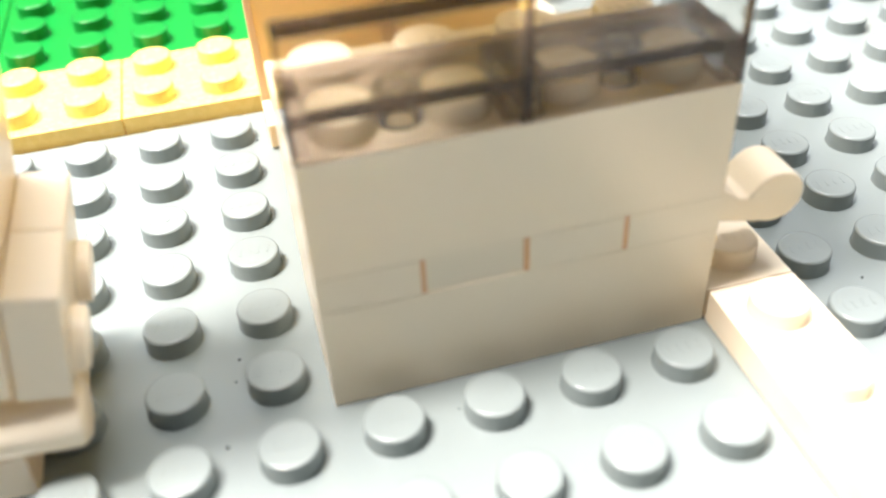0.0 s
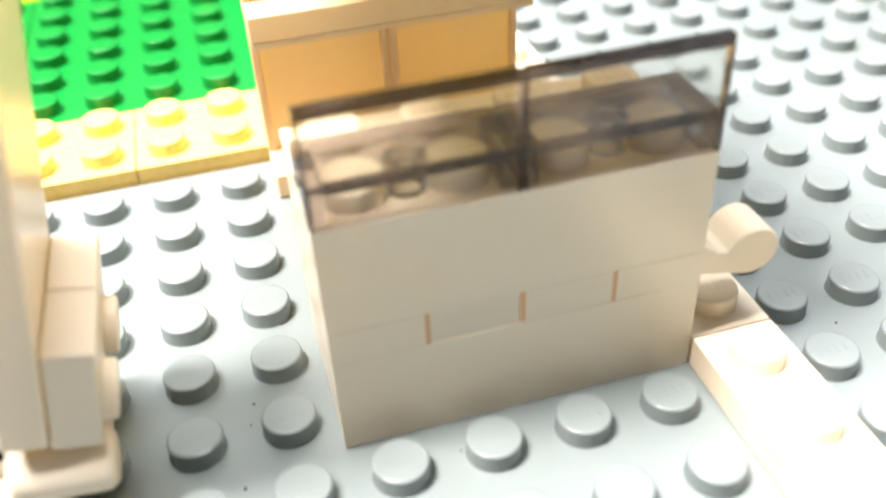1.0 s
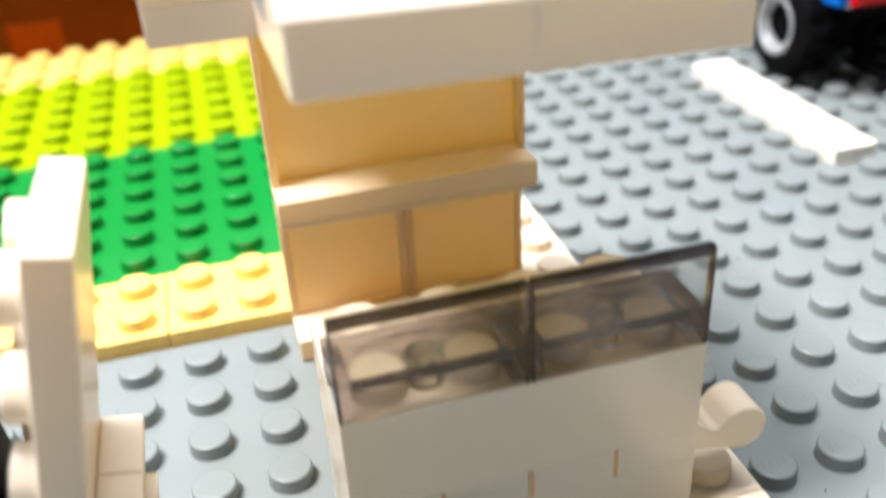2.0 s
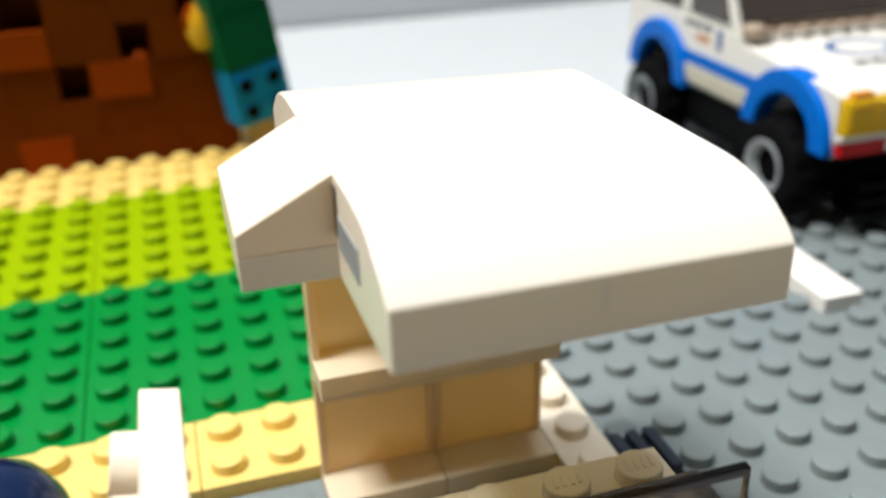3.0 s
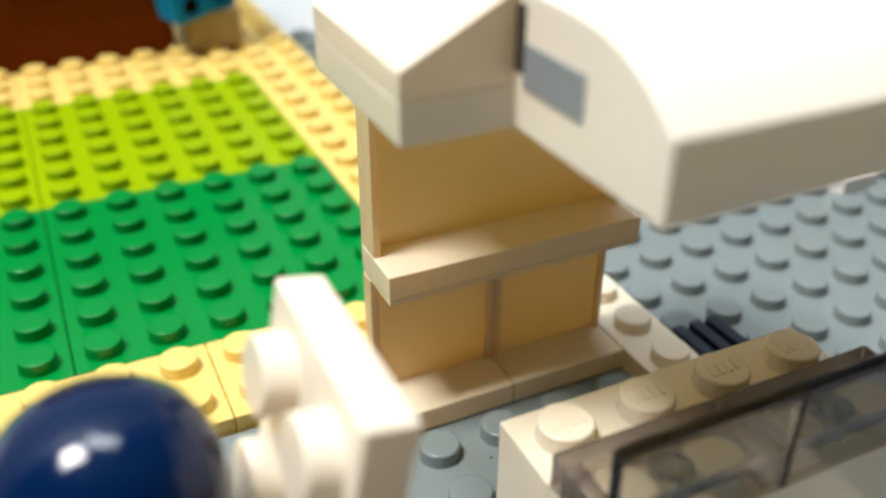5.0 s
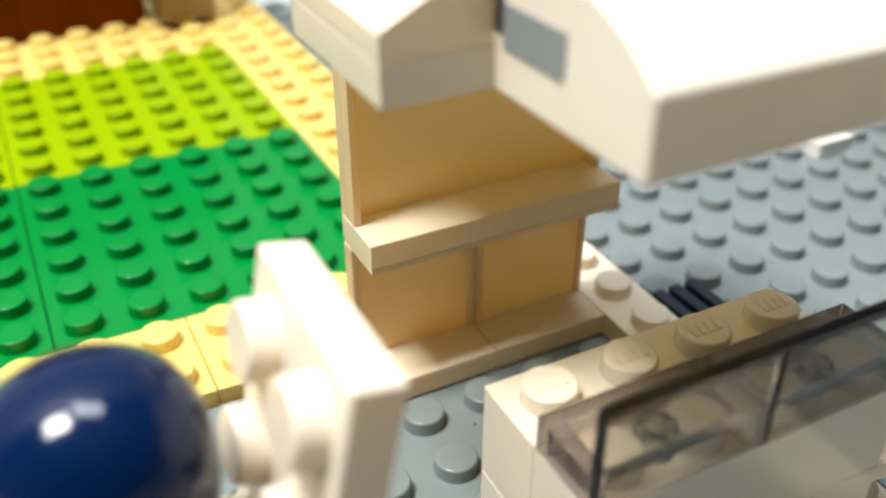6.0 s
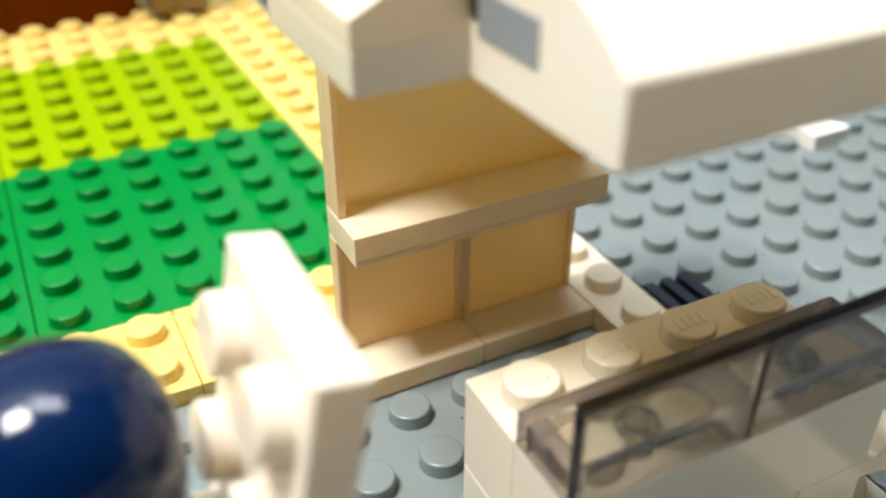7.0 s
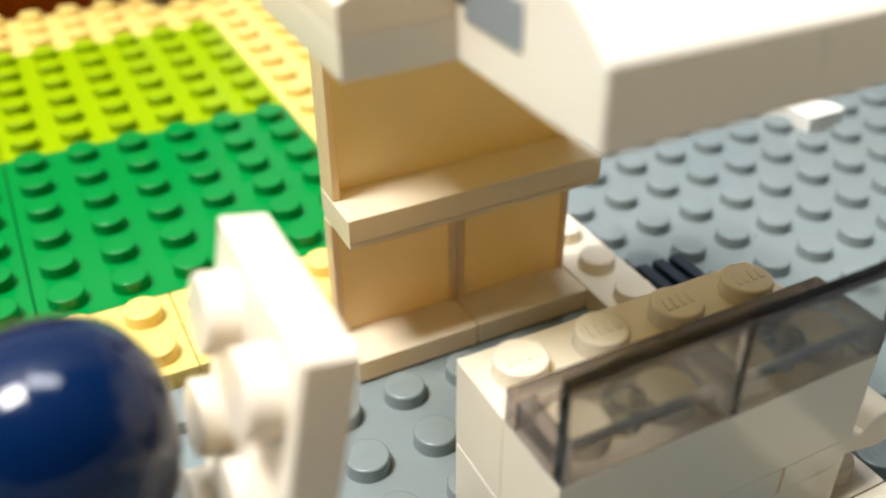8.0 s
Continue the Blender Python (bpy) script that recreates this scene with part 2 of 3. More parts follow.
for x0 in (-10, -4):
    plate("tan_plate", x0, 20 + BACK, 6, 8, TABLE_Z, TAN, "tan studded plate under the brown house", "plate", "tan plates")
    plate("green_plate", x0, 8 + BACK, 6, 6, TABLE_Z, GREEN, "bright green six by six studded plate", "plate", "green plates", n=24)
    plate("lime_plate", x0, 14 + BACK, 6, 6, TABLE_Z, LIME, "lime green six by six studded plate", "plate", "lime plates")

# ---- counter with the smoked window ----
def counter():
    c = thing("counter", 0, 0, 0, "white brick counter with smoked clear window panels on top", "counter")
    bm = bmesh.new()
    box(bm, 0.006, 0.006, 0.002, 3.194, 0.794, 3 * P, 0.005)
    part("brick", bm, WHITE, c)
    for i in range(4):
        bm = bmesh.new()
        e = 0.006 if i != 1 else 0.018
        x0, x1 = i * U + (0.006 if i == 0 else 0.022), (i + 1) * U - (0.006 if i == 3 else 0.022)
        outline = [(x0, e), (x1, e), (x1, 0.026), (x1 + 0.02, 0.026), (x1 + 0.02, 0.79), (x0 - 0.02, 0.79), (x0 - 0.02, 0.026), (x0, 0.026)]
        outline = [(min(max(px, 0.006), 3.194), py) for px, py in outline]
        extrude(bm, outline, 3 * P + 0.001, 4 * P, "z", 0.002)
        p = part("small_plate", bm, WHITE, c)
    # Tan strips put the glow that soaks into these gaps into colour.
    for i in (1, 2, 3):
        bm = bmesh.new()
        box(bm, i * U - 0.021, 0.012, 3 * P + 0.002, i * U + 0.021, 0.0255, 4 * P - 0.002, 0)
        part("joint", bm, GLOW_TAN, c, "tan strip with the glow between the small plates in its colour")
    bm = bmesh.new()
    box(bm, 0.006, 0.006, 4 * P + 0.001, 3.194, 0.794, 7 * P, 0.006)
    for i in range(4):
        stud(bm, (i + 0.5) * U, 0.4, 7 * P, h=0.17)
    part("brick", bm, WHITE, c)
    for k in range(2):
        bm = bmesh.new()
        box(bm, 0.006, 0.802, (0.002, 4 * P)[k], 3.194, 1.594, (4 * P - 0.002, 7 * P)[k], 0.018)
        if k:
            for i in range(4):
                stud(bm, (i + 0.5) * U, 1.2, 7 * P, marks=1.5, n=32)
        part("brick", bm, WHITE, c, "white studded brick at the back")
    for k in range(2):
        x0, x1, z = k * 1.6 + 0.008, k * 1.6 + 1.592, 7 * P + 0.004
        bm = bmesh.new()
        # upright pane at the front, lip round a hollow floor
        box(bm, x0 + 0.03, 0.012, z - 0.03, x1 - 0.03, 0.10, 10 * P - 0.095, 0)
        w = part("window_panel", bm, SMOKE, c, "smoked clear plastic panel")
        bm = bmesh.new()
        box(bm, x0 + 0.142, 0.152, z + P - 0.10, x1 - 0.142, 0.648, z + P, 0)
        part("panel_floor", bm, SMOKE_FLOOR, w, "slightly frosted floor of the panel")
        bm = bmesh.new()
        box(bm, x0, 0.004, 10 * P - 0.093, x1, 0.108, 10 * P, 0.018)
        part("top_edge", bm, SMOKE_EDGE, w, "dark top edge of the pane")
        for a, b in ((x0, x0 + 0.028), (x1 - 0.028, x1)):
            bm = bmesh.new()
            box(bm, a, 0.008, z, b, 0.105, 10 * P - 0.095, 0.006)
            part("end_edge", bm, SMOKE_EDGE if a < 0.1 or b > 3.1 else SMOKE_RIM, w, "dark end edge of the pane")
        bm = bmesh.new()
        box(bm, x0, 0.112, z - 0.03, x0 + 0.14, 0.648, z + P, 0.012)
        box(bm, x1 - 0.14, 0.112, z - 0.03, x1, 0.648, z + P, 0.012)
        box(bm, x0, 0.65, z - 0.03, x1, 0.79, z + P, 0.012)
        box(bm, x0 + 0.142, 0.112, z + P - 0.10, x1 - 0.142, 0.15, z + P - 0.004, 0.006)
        part("rim", bm, SMOKE_RIM, w, "smoked rim round the floor")
        bm = bmesh.new()
        tube_ring(bm, 0.10, 0.17, P * 0.66, 24, Matrix.Translation(((x0 + x1) / 2, 0.4, z)))
        part("socket", bm, SMOKE, w)
    # rounded tooth of the last small plate
    bm = bmesh.new()
    ring = [(3.73 + 0.235 * math.cos(a), 1.11 + 0.235 * math.sin(a)) for a in [radians(d) for d in range(-100, 146, 12)]]
    extrude(bm, [(3.205, 0.99)] + ring + [(3.47, 1.16), (3.38, 1.18), (3.30, 1.25), (3.205, 1.31)], 0.06, 0.50, "y", 0.025)
    part("tooth", bm, WHITE, p, "white rounded tooth")
    return c


counter()

# white plates along the side, on the baseplate
for y0, ny in ((-8, 8), (0, 4), (4, 8)):
    plate("white_plate", 4, y0, 1, ny, 0, WHITE, "narrow white studded plate beside the counter", "plate", "white plates", marks=True, n=28)


# ---- tower with its roof ----
def panel(parent, x0, z0, nx, height, floor=True):
    """A thin wall at the back of its foot, stiffened by a rib along each side."""
    x1, z1 = x0 + nx * U, z0 + height
    y0, y1, g, w = 4.0, 4.8, 0.008, 0.17
    base = z0 + (P if floor else 0.0) + 0.002
    bm = bmesh.new()
    outline = [(y1 - 0.004, base), (y1 - 0.004, z1), (y1 - w, z1), (y1 - w, base)]
    extrude(bm, outline, x0 + g, x1 - g, "x", 0.01)
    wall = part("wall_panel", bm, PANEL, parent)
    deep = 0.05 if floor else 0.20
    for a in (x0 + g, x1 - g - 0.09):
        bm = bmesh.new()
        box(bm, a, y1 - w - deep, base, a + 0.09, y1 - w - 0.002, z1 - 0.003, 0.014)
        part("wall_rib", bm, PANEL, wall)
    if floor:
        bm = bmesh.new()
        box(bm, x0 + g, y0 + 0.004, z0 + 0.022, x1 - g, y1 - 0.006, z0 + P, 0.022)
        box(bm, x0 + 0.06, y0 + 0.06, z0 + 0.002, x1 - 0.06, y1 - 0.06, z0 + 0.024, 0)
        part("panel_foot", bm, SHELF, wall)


def roof_profile():
    """The arched outline of the roof, in y and z."""
    top = []
    for k in range(33):
        y = 4.8 * k / 32
        d = min(y, 4.8 - y)
        z = 5.48 + 0.42 * (1 - max(0.0, 1 - d / 1.25) ** 2.9)
        top.append((y, z))
    return [(4.8, 4.95), (0.0, 4.95)] + top


def tower():
    c = thing("tower", 0, 4, 0, "white brick tower of open wall panels under a wide arched roof", "tower")
    low, shelf, high = 1.90, 2.27, 4.23   # undersides of the shelf, the upper wall and the plates
    panel(c, 0.0, 0.0, 2, low - 0.002)
    panel(c, 1.6, 0.0, 2, low - 0.002)
    bm = bmesh.new()
    box(bm, 0.004, 3.996, low + 0.075, 3.196, 4.8, shelf, 0.02)
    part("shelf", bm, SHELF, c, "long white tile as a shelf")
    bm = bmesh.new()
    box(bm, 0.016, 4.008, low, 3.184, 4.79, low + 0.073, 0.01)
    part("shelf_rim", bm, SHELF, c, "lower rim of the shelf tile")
    panel(c, 0.0, shelf, 4, high - shelf, floor=False)
    for k in range(2):
        bm = bmesh.new()
        box(bm, 0.006, 4.4, high + 0.002 + k * 0.355, 3.194, 4.8, high + (k + 1) * 0.355, 0.014)
        part("long_plate", bm, WHITE, c)
    # arched roof, one moulded piece
    bm = bmesh.new()
    sag = Matrix.Identity(4)
    sag[2][0], sag[1][0], sag[0][1], sag[1][3] = -0.046, 0.066, -0.022, -0.085   # the loose roof leans and is turned a little
    extrude(bm, roof_profile(), -0.015, 3.385, "x", 0.03)
    # hollow from below, with a rim
    under = [f for f in bm.faces if f.normal_update() is None and f.normal.z < -0.9 and f.calc_area() > 5]
    bmesh.ops.inset_region(bm, faces=under, thickness=0.15)
    lip = bmesh.ops.extrude_face_region(bm, geom=under)
    inner = [g for g in lip["geom"] if isinstance(g, bmesh.types.BMFace)]
    bmesh.ops.translate(bm, verts=list({v for f in inner for v in f.verts}), vec=(0, 0, 0.2))
    bmesh.ops.delete(bm, geom=inner + [f for f in under if f.is_valid], context="FACES_ONLY")
    bm.transform(sag)
    part("roof", bm, ROOF, c, "wide arched white roof piece")
    for z in (5.16, 5.30):
        bm = bmesh.new()
        box(bm, 1.63, -0.004, z, 1.68, 0.02, z + 0.11, 0.004, sag)
        part("gate_mark", bm, ROOF, c, "small moulding mark on the roof's edge")
    bm = bmesh.new()
    box(bm, -0.026, 0.80, 5.27, -0.012, 1.47, 5.57, 0.003, sag)
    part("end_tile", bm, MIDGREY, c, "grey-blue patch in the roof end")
    # Dark strip whose colour stands for the shade beside the slope.
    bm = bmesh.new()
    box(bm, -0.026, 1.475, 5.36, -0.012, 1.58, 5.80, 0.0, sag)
    part("gap", bm, CARGLASS_AND_SHADE, c, "dark strip with the shade beside the slope in its colour")
    # side slope on its plate
    bm = bmesh.new()
    box(bm, -0.87, 1.50, 4.945, -0.02, 3.16, 5.25, 0.016)
    part("small_plate", bm, WHITE, c)
    bm = bmesh.new()
    extrude(bm, [(-0.87, 5.254), (-0.024, 5.254), (-0.024, 5.88), (-0.06, 5.88), (-0.87, 5.455)], 1.504, 3.156, "y", 0.014)
    part("slope", bm, WHITE, c)
    bm = bmesh.new()
    arch = [(0.17 + 0.16 * math.cos(a), 5.16 + 0.16 * math.sin(a)) for a in [radians(d) for d in range(0, 181, 15)]]
    extrude(bm, arch + [(0.01, 4.96), (0.33, 4.96)], 4.805, 5.05, "y", 0.015)
    part("round_cap", bm, WHITE, c, "round white cap behind the slope")
    return c


tower()

# dark grille tile on the baseplate
def grille():
    c = thing("grille_tile", 4.1, 3.3, 0, "dark blue-grey grille tile lying on the baseplate", "tile")
    DG = plastic("dark_blue_grey_plastic", (0.011, 0.018, 0.034), 0.3, 0.1)
    bm = bmesh.new()
    box(bm, 4.01, 3.21, 0.003, 4.79, 4.1, 0.20, 0.01)
    part("base", bm, DG, c)
    for k in range(3):
        bm = bmesh.new()
        box(bm, 4.03 + k * 0.27, 3.21, 0.198, 4.19 + k * 0.27, 4.1, 0.36, 0.012)
        part("bar", bm, DG, c)


grille()

# white tile strip further off
bm = bmesh.new()
box(bm, 9.5, 6.38, 0.003, 10.32, 11.2, P, 0.015)
tagged(mesh_object("tile_strip", bm, TILEWHITE), "long narrow white tile on the grey baseplate", "tile")


# ---- sideways white panel with its attachments ----
def side_sign():
    c = thing("white_booth", -1.6, 0.7, 0, "white studded plate leaning upright on a small brick foot", "booth")
    lean = Matrix.Translation((-2.16, 0, 0.84)) @ pose(0, 0, 0, 0, 11, 0) @ Matrix.Translation((2.1, 0, -0.8))
    bm = bmesh.new()
    box(bm, -2.40, -0.20, 0.98, -2.07, 1.37, 4.28, 0.03, lean)
    up = part("upright_plate", bm, BRIGHT, c, "white studded plate standing on end")
    for y in (0.19, 0.98):
        for z in (1.42, 2.22, 3.02, 3.82):
            bm = bmesh.new()
            stud(bm, 0, 0, 0, r=0.26, h=0.21, n=24, m=lean @ Matrix.Translation((-2.398, y, z)) @ pose(0, 0, 0, 0, -90, 0))
            part("stud", bm, BRIGHT, up)
    for y0, y1 in ((-0.15, 0.62), (0.625, 1.38)):
        bm = bmesh.new()
        box(bm, -2.068, y0, 0.90, -1.70, y1, 1.8, 0.03, lean)
        stud(bm, 0, 0, 0, h=0.12, n=24, m=lean @ Matrix.Translation((-1.705, (y0 + y1) / 2, 1.12)) @ pose(0, 0, 0, 0, 90, 0))
        part("side_brick", bm, BRIGHT, c)
    bm = bmesh.new()
    lathe(bm, [(0.19, 0.0), (0.25, 0.05), (0.25, 0.72), (0.19, 0.78)], 24, Matrix.Translation((-2.50, 0.0, 0.66)) @ pose(0, 0, 0, 0, 96, 0))
    part("bar", bm, BRIGHT, c, "round white bar")
    bm = bmesh.new()
    box(bm, -2.38, 0.45, 0.003, -1.9, 1.5, 0.94, 0.02)
    part("base_brick", bm, BRIGHT, c)
    bm = bmesh.new()
    box(bm, -3.0, -0.15, 0.003, -2.22, 0.28, 0.42, 0.02)
    part("foot", bm, BRIGHT, c)


side_sign()


# ---- toy figure in a navy helmet: one plain shape ----
def figure():
    x, y, z = -3.0, 0.66, 3.57
    bm = bmesh.new()
    dome = [(0.50, -0.62), (0.615, -0.42), (0.655, -0.15), (0.66, 0.06), (0.625, 0.28), (0.53, 0.47), (0.37, 0.60), (0.18, 0.665), (0.03, 0.68)]
    lathe(bm, dome, 56, Matrix.Translation((x, y, z)))
    k = len(bm.faces)
    # torso with sloping sides, hips and two legs
    extrude(bm, [(x - 0.72, 1.62), (x + 0.50, 1.62), (x + 0.42, 2.3), (x + 0.32, 2.92), (x - 0.5, 2.92)], y - 0.34, y + 0.34, "y", 0.06)
    box(bm, x - 0.72, y - 0.33, 1.35, x + 0.46, y + 0.33, 1.61, 0.04)
    for a0, a1 in ((x - 0.72, x - 0.15), (x - 0.12, x + 0.46)):
        box(bm, a0, y - 0.35, P + 0.004, a1, y + 0.35, 1.36, 0.05)
    mid = len(bm.faces)
    lathe(bm, [(0.40, 2.9), (0.44, 3.0), (0.44, 3.2)], 24, Matrix.Translation((x, y, 0)))
    for f in list(bm.faces)[k:mid]:
        f.material_index = 1
    for f in list(bm.faces)[mid:]:
        f.material_index = 2
    tagged(mesh_object("toy_figure", bm, [NAVY, BLACK, YELLOW]), "small dark toy figure with a shiny navy helmet", "toy figure")


figure()
plate("white_plate", -5, 0, 2, 2, 0, WHITE, "small white plate under the toy figure", "plate", "white plates")


# ---- brown brick house ----
def house():
    c = thing("brick_house", -4, 19, TOP_Z, "dark brown brick house with rust orange bricks and holes", "house")
    h = 0.9
    x_lo, x_hi, y0, z0 = -8.0, 0.4, 18.4, TOP_Z
    holes = [(-3.8, -3.08, 2), (-2.25, -1.5, 3), (-4.9, -3.85, 4), (-0.75, -0.25, 4)]
    rust = [(-5.0, -3.75, 0), (-3.04, -1.6, 2), (-5.4, -3.85, 3), (-6.8, -5.6, 2), (-3.2, -2.4, 5)]
    for r in range(7):
        z = z0 + r * h
        cuts = sorted({x_lo, x_hi, *[v for a, b, k in holes + rust if k == r for v in (a, b)]})
        for a, b in zip(cuts, cuts[1:]):
            mid = (a + b) / 2
            if any(k == r and p < mid < q for p, q, k in holes):
                continue
            mat = RUST if any(k == r and p < mid < q for p, q, k in rust) else BROWN
            n = max(1, round((b - a) / 1.6)) if mat is BROWN else 1
            for i in range(n):
                bm = bmesh.new()
                off = 0.02 * ((r * 7 + i * 3) % 3)
                box(bm, a + (b - a) * i / n + 0.004, y0 + (0.02 + off if mat is BROWN else 0), z + 0.002, a + (b - a) * (i + 1) / n - 0.004, y0 + 0.8, z + h - 0.002, 0.008)
                part("brick", bm, mat, c)
    bm = bmesh.new()
    box(bm, x_lo, y0 + 0.82, z0, x_hi, y0 + 3.0, z0 + 7 * h, 0.02)
    part("core", bm, BROWN, c)
    bm = bmesh.new()
    lathe(bm, [(0.28, 0), (0.42, 0.35), (0.38, 0.8), (0.12, 1.15)], 16, Matrix.Translation((-0.2, 18.3, 3.08)))
    part("flame", bm, YELLOW, c, "yellow flame piece")
    bm = bmesh.new()
    lathe(bm, [(0.12, 0), (0.26, 0.2), (0.2, 0.5), (0.04, 0.7)], 14, Matrix.Translation((-0.42, 18.3, 3.5)))
    part("flame", bm, RUST, c, "orange-red flame piece")
    bm = bmesh.new()
    lathe(bm, [(0.24, 0), (0.26, 0.08), (0.14, 0.2), (0.03, 0.26)], 14, Matrix.Translation((-1.8, 18.7, z0 + 3 * h)))
    part("ember", bm, RUST, c, "orange piece inside the hole")


house()


def leaning_column():
    c = thing("brick_column", 1.2, 18.4, TOP_Z, "leaning column of blue and green bricks beside the brown house", "column")
    lean = Matrix.Translation((1.16, 17.85, 1.18)) @ pose(0, 0, 0, 0, -9, 20)
    for k, (mat, h, label) in enumerate(((AZURE, 1.45, "blue brick showing its hollow sockets"), (DARKGREEN, 1.4, "dark green brick"), (DARKGREEN, 1.4, "dark green brick"))):
        z = (0.0, 1.48, 2.9)[k]
        bm = bmesh.new()
        box(bm, -0.78, 0, z, 0.78, 0.9, z + h, 0.03, lean)
        b = part("brick", bm, mat, c, label)
        if k == 0:
            for x in (-0.4, 0.4):
                for w in (0.36, 1.06):
                    bm = bmesh.new()
                    tube_ring(bm, 0.21, 0.27, 0.06, 20, lean @ Matrix.Translation((x, 0.0, z + w)) @ pose(0, 0, 0, 90, 0, 0))
                    part("socket", bm, AZURE, b)
                    # Black disc: the shade deep in the socket, put into colour.
                    bm = bmesh.new()
                    lathe(bm, [(0.205, 0), (0.205, 0.02)], 16, lean @ Matrix.Translation((x, 0.0, z + w)) @ pose(0, 0, 0, 90, 0, 0))
                    part("hole", bm, BLACK, b)
    bm = bmesh.new()
    lathe(bm, [(0.25, 0), (0.3, 0.3), (0.2, 0.8), (0.05, 1.0)], 16, lean @ Matrix.Translation((0.98, 0.4, 3.2)))
    part("flower", bm, PINK, c, "pink flower piece")
    bm = bmesh.new()
    box(bm, 0.62, 17.9, TOP_Z + 0.185, 1.9, 18.9, 1.22, 0.03)
    part("foot", bm, plastic("dark_tan_plastic", (0.36, 0.24, 0.11), 0.35, 0.08), c, "dark tan brick under the column")


leaning_column()


# ---- toy off-road car ----
def tyre(bm, m):
    """A treaded tyre about z, outer face at z = 0."""
    n, r = 60, 1.05
    prof = [(0.60, 0.03, 0), (0.74, 0.0, 0), (0.92, 0.04, 0), (r - 0.06, 0.12, 0), (r, 0.15, 1), (r + 0.02, 0.46, 1), (r + 0.02, 0.5, 2), (r, 0.82, 2), (r - 0.06, 0.88, 0), (0.92, 0.96, 0), (0.6, 0.98, 0)]
    t = bmesh.new()
    rings = []
    for q, z, lug in prof:
        ring = []
        for i in range(n):
            cut = 0.085 if lug and (i + 3 * (lug - 1)) % 6 < 2 else 0.0
            a = 2 * math.pi * i / n
            ring.append(t.verts.new(((q - cut) * math.cos(a), (q - cut) * math.sin(a), z)))
        rings.append(ring)
    for a, b in zip(rings, rings[1:]):
        for i in range(n):
            t.faces.new((a[i], a[(i + 1) % n], b[(i + 1) % n], b[i]))
    merge(bm, t, m)


def car():
    c = thing("toy_car", 13, 12, 0, "white and blue toy off-road car with big black tyres", "car")
    x0, x1 = 11.3, 15.7
    W = plastic("car_white_plastic", (0.74, 0.72, 0.655), 0.2, 0.03, spec=0.35)
    SAND = plastic("sand_sill_plastic", (0.50, 0.47, 0.36), 0.3)
    bm = bmesh.new()
    box(bm, x0 + 0.5, 9.5, 0.75, x1 - 0.5, 17.2, 1.84, 0.06)
    box(bm, x0 + 0.12, 11.7, 1.1, x1 - 0.12, 14.7, 1.84, 0.05)
    part("chassis", bm, BLACK, c)
    bm = bmesh.new()
    wheel_gap = lambda y: [(y + 1.12 * math.cos(radians(d)), 1.88 + 1.12 * math.sin(radians(d))) for d in range(175, 4, -10)]
    extrude(bm, [(8.95, 1.85), (8.95, 3.12), (9.07, 3.18), (12.3, 3.42), (12.3, 3.62), (17.6, 3.62), (17.6, 1.85)] + wheel_gap(15.78)[::-1] + wheel_gap(10.39)[::-1], x0, x1, "x", 0.03)
    body = part("body", bm, W, c)
    bm = bmesh.new()
    extrude(bm, [(12.55, 3.622), (13.45, 5.3), (17.2, 5.3), (17.5, 3.622)], x0 + 0.02, x1 - 0.02, "x", 0.05)
    cab = part("cab", bm, W, c)
    bm = bmesh.new()
    extrude(bm, [(12.58, 3.80), (13.34, 5.16), (13.28, 5.2), (12.52, 3.84)], x0 + 0.12, x1 - 0.12, "x")
    part("windscreen", bm, CARGLASS_AND_SHADE, cab, "dark tinted windscreen")
    bm = bmesh.new()
    box(bm, x0 + 0.3, 12.32, 3.43, x1 - 0.3, 12.56, 3.66, 0.02)
    part("cowl", bm, plastic("brown_trim_plastic", (0.30, 0.21, 0.14), 0.4), cab, "brown strip under the windscreen")
    for k in range(7):
        bm = bmesh.new()
        stud(bm, x0 + 0.62 + k * 0.52, 12.36, 3.64, r=0.16, h=0.07, n=14)
        part("cowl_stud", bm, plastic("brown_clear_plastic", (0.30, 0.22, 0.15), 0.4), cab)
    bm = bmesh.new()
    lathe(bm, [(0.0, 0.0), (0.2, 0.01), (0.27, 0.08), (0.27, 0.26), (0.2, 0.34), (0.0, 0.35)], 18, Matrix.Translation((x0 + 0.26, 12.3, 3.50)))
    part("wing_mirror", bm, plastic("beige_mirror_plastic", (0.36, 0.28, 0.20), 0.5), cab, "beige rounded mirror at the windscreen")
    for a, b, c_top in ((12.88, 14.55, 13.42), (15.0, 17.1, 15.0)):
        bm = bmesh.new()
        extrude(bm, [(a, 3.75), (b, 3.75), (b, 5.05), (c_top, 5.05)], x0 - 0.012, x0 + 0.018, "x", 0.004)
        part("side_window", bm, CARGLASS_AND_SHADE, cab, "dark tinted side window")
    bm = bmesh.new()
    box(bm, x0 - 0.05, 11.6, 2.50, x0 - 0.002, 14.6, 2.82, 0.015)
    part("stripe", bm, BLUE, body, "blue side stripe")
    bm = bmesh.new()
    box(bm, x0 - 0.10, 11.55, 2.10, x0 - 0.003, 14.75, 2.495, 0.02)
    part("sill", bm, SAND, body)
    for k in range(3):
        bm = bmesh.new()
        box(bm, x0 - 0.010, 13.55 + k * 0.42, 3.42, x0 - 0.001, 13.89 + k * 0.42, 3.56, 0)
        part("print", bm, INK, body, "dark printed bar on the side")
    bm = bmesh.new()
    box(bm, x0 - 0.010, 13.1, 3.05, x0 - 0.001, 13.3, 3.56, 0)
    part("print", bm, INKBLUE, body, "blue printed patch on the door")
    bm = bmesh.new()
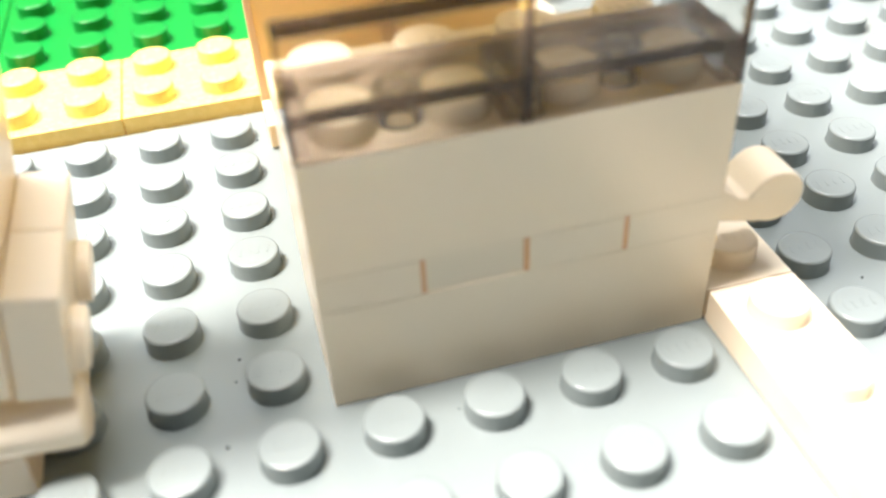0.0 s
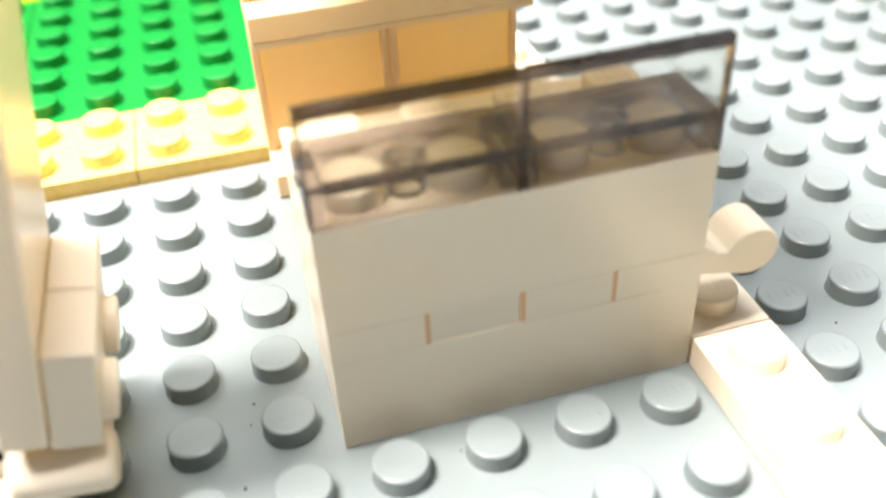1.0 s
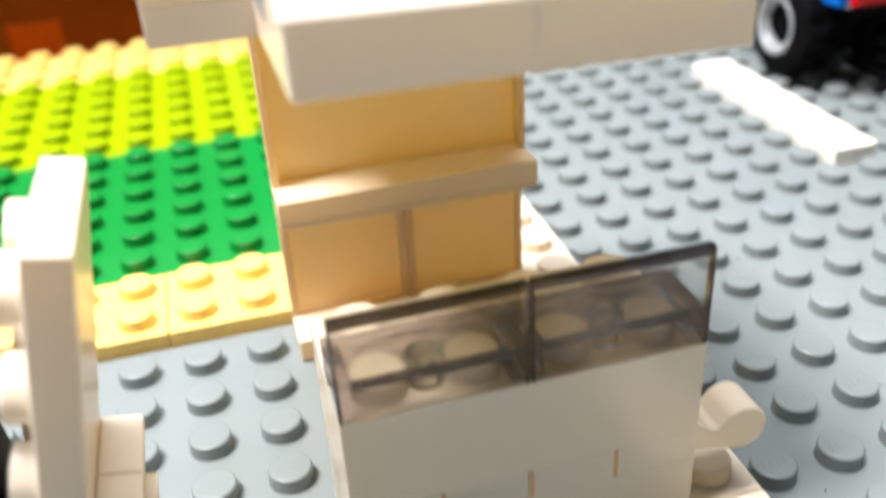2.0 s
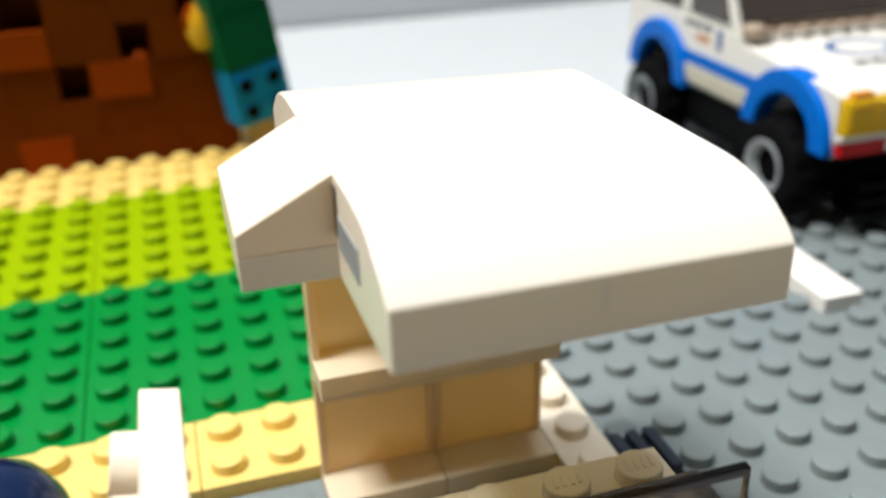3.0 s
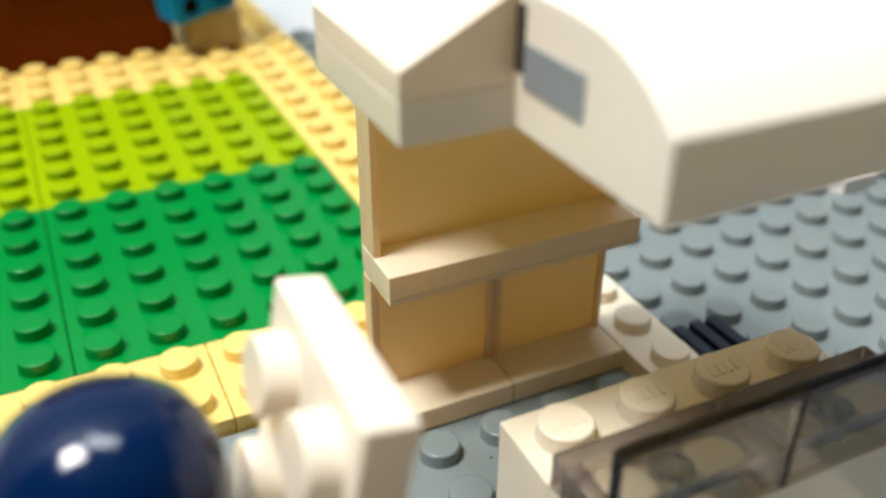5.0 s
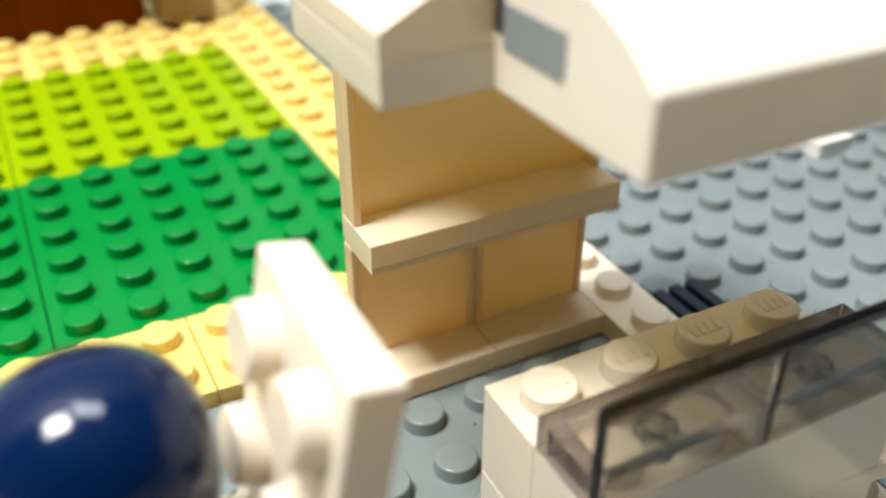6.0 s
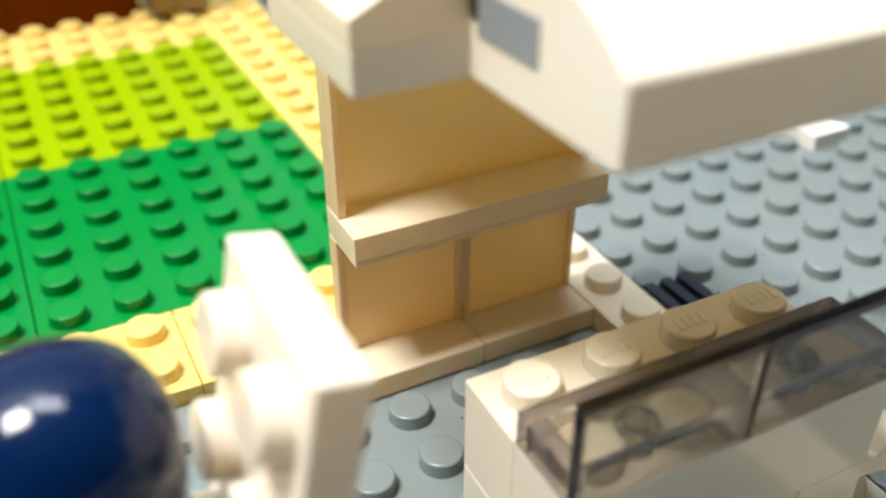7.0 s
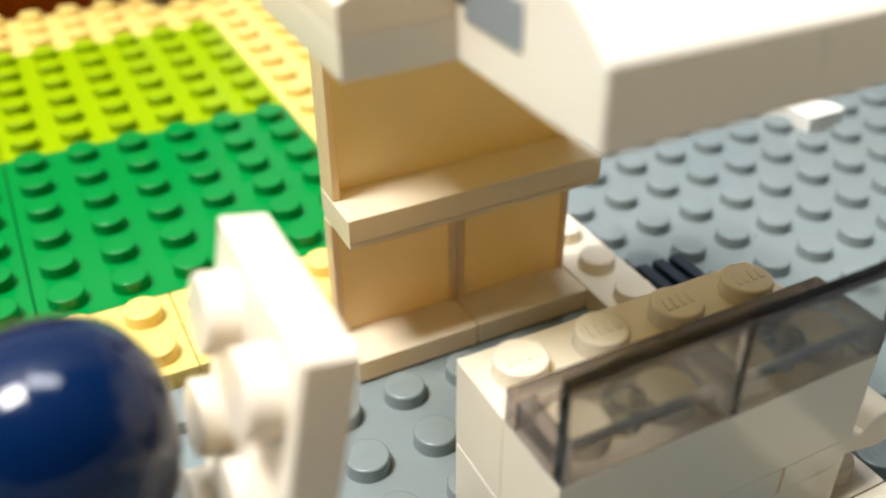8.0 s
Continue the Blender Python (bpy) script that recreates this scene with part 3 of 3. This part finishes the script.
    box(bm, x0 - 0.010, 13.6, 3.12, x0 - 0.001, 14.2, 3.28, 0)
    part("print", bm, plastic("orange_ink", (0.5, 0.2, 0.06), 0.3), body, "orange printed bar on the side")
    tilt = Matrix.Translation((13.75, 11.4, 3.352)) @ pose(0, 0, 0, 4.4, 0, 0)
    bm = bmesh.new()
    lathe(bm, [(0.66, 0.0), (0.88, 0.0), (0.88, 0.008), (0.66, 0.008), (0.66, 0.0)], 40, tilt @ Matrix.Diagonal((1, 0.62, 1, 1)), cap=False)
    part("emblem", bm, INKBLUE, body, "dark blue oval outline on the bonnet")
    for k in range(4):
        bm = bmesh.new()
        box(bm, 12.75 + k * 0.45, 10.1, 0.0, 13.10 + k * 0.45, 10.36, 0.008, 0, Matrix.Translation((0.1, 10.35, 3.274)) @ pose(0, 0, 0, 4.4, 0, 0) @ Matrix.Translation((0, -10.1, 0)))
        part("print", bm, INK, body, "dark printed bar on the bonnet")
    bm = bmesh.new()
    box(bm, x0 + 0.02, 8.75, 2.23, x1 - 0.02, 8.947, 2.375, 0.02)
    part("front_sill", bm, W, body)
    for x in (x0 + 0.02, x1 - 1.22):
        bm = bmesh.new()
        box(bm, x, 8.67, 2.38, x + 1.2, 8.945, 3.10, 0.03)
        light = part("headlight", bm, AMBER, c, "amber clear headlight brick")
        for px in (0.02, 0.62):
            bm = bmesh.new()
            box(bm, x + px + 0.05, 8.64, 2.45, x + px + 0.51, 8.668, 3.03, 0.008)
            part("lens", bm, AMBER, light)
        bm = bmesh.new()
        box(bm, x + 0.15, 8.75, 3.103, x + 0.62, 8.945, 3.24, 0.02)
        part("knob", bm, plastic("orange_clear_plastic", (0.75, 0.30, 0.01), 0.15), light, "orange knob on the headlight")
        bm = bmesh.new()
        box(bm, x + 0.05, 8.77, 1.90, x + 1.15, 9.2, 2.228, 0.03)
        part("lamp", bm, RED, c, "small red lamp brick")
    bm = bmesh.new()
    for k in range(3):
        box(bm, 12.1, 8.6 + 0.12 * k, 0.42 + 0.3 * k, 14.9, 9.5, 0.6 + 0.3 * k, 0.02)
    box(bm, 12.2, 9.3, 0.42, 14.8, 9.7, 1.4, 0.02)
    part("bumper", bm, BLACK, c, "black stepped bumper")
    for y in (10.39, 15.78):
        for side in (0, 1):
            fx = x0 - 0.2 if side == 0 else x1 - 0.3
            bm = bmesh.new()
            ring = [(y + r * math.cos(a), 1.88 + r * math.sin(a)) for r, ds in ((1.45, range(0, 181, 10)), (0.95, range(180, -1, -10))) for a in [radians(d) for d in ds]]
            extrude(bm, ring, fx, fx + 0.5, "x", 0.05)
            part("fender", bm, BLUE, c, "bright blue arched fender")
            m = Matrix.Translation((x0 - 0.5 if side == 0 else x1 + 0.5, y, 1.235)) @ pose(0, 0, 0, 0, 90 if side == 0 else -90, 0)
            bm = bmesh.new()
            tyre(bm, m)
            w = part("wheel", bm, RUBBER, c, "black treaded rubber tyre")
            bm = bmesh.new()
            lathe(bm, [(0.62, 0.06), (0.61, -0.01), (0.57, -0.025), (0.52, 0.0), (0.45, 0.06), (0.40, 0.3), (0.36, 0.55), (0.0, 0.56)], 36, m, cap=False)
            part("rim", bm, HUB, w, "light grey hollow wheel rim")
            # Black dish puts the shade inside the hollow rim into colour.
            bm = bmesh.new()
            lathe(bm, [(0.415, 0.2), (0.36, 0.24), (0.14, 0.24), (0.12, 0.14), (0.0, 0.14)], 20, m, cap=False)
            part("hub", bm, RUBBER, w, "dark dish with the hollow rim's shade in its colour")


car()


# specks of dust on the baseplate
def dust():
    rng = random.Random(5)
    bm = bmesh.new()
    for k in range(46):
        x, y = rng.uniform(-1.6, 6.5), rng.uniform(-2.6, 4.6)
        if covered(x, y) or min((x / U) % 1, 1 - (x / U) % 1) > 0.17:
            continue
        r = rng.uniform(0.008, 0.02)
        lathe(bm, [(r, -0.001), (r * 0.9, r * 0.5), (r * 0.3, r * 0.8)], 7, Matrix.Translation((x, y, 0)) @ pose(0, 0, 0, 0, 0, rng.uniform(0, 180)) @ Matrix.Diagonal((1, rng.uniform(0.5, 1.8), 1, 1)))
    tagged(mesh_object("dust_specks", bm, RUBBER), "tiny dark specks of dust on the baseplate", "dust", kind="stuff")


dust()
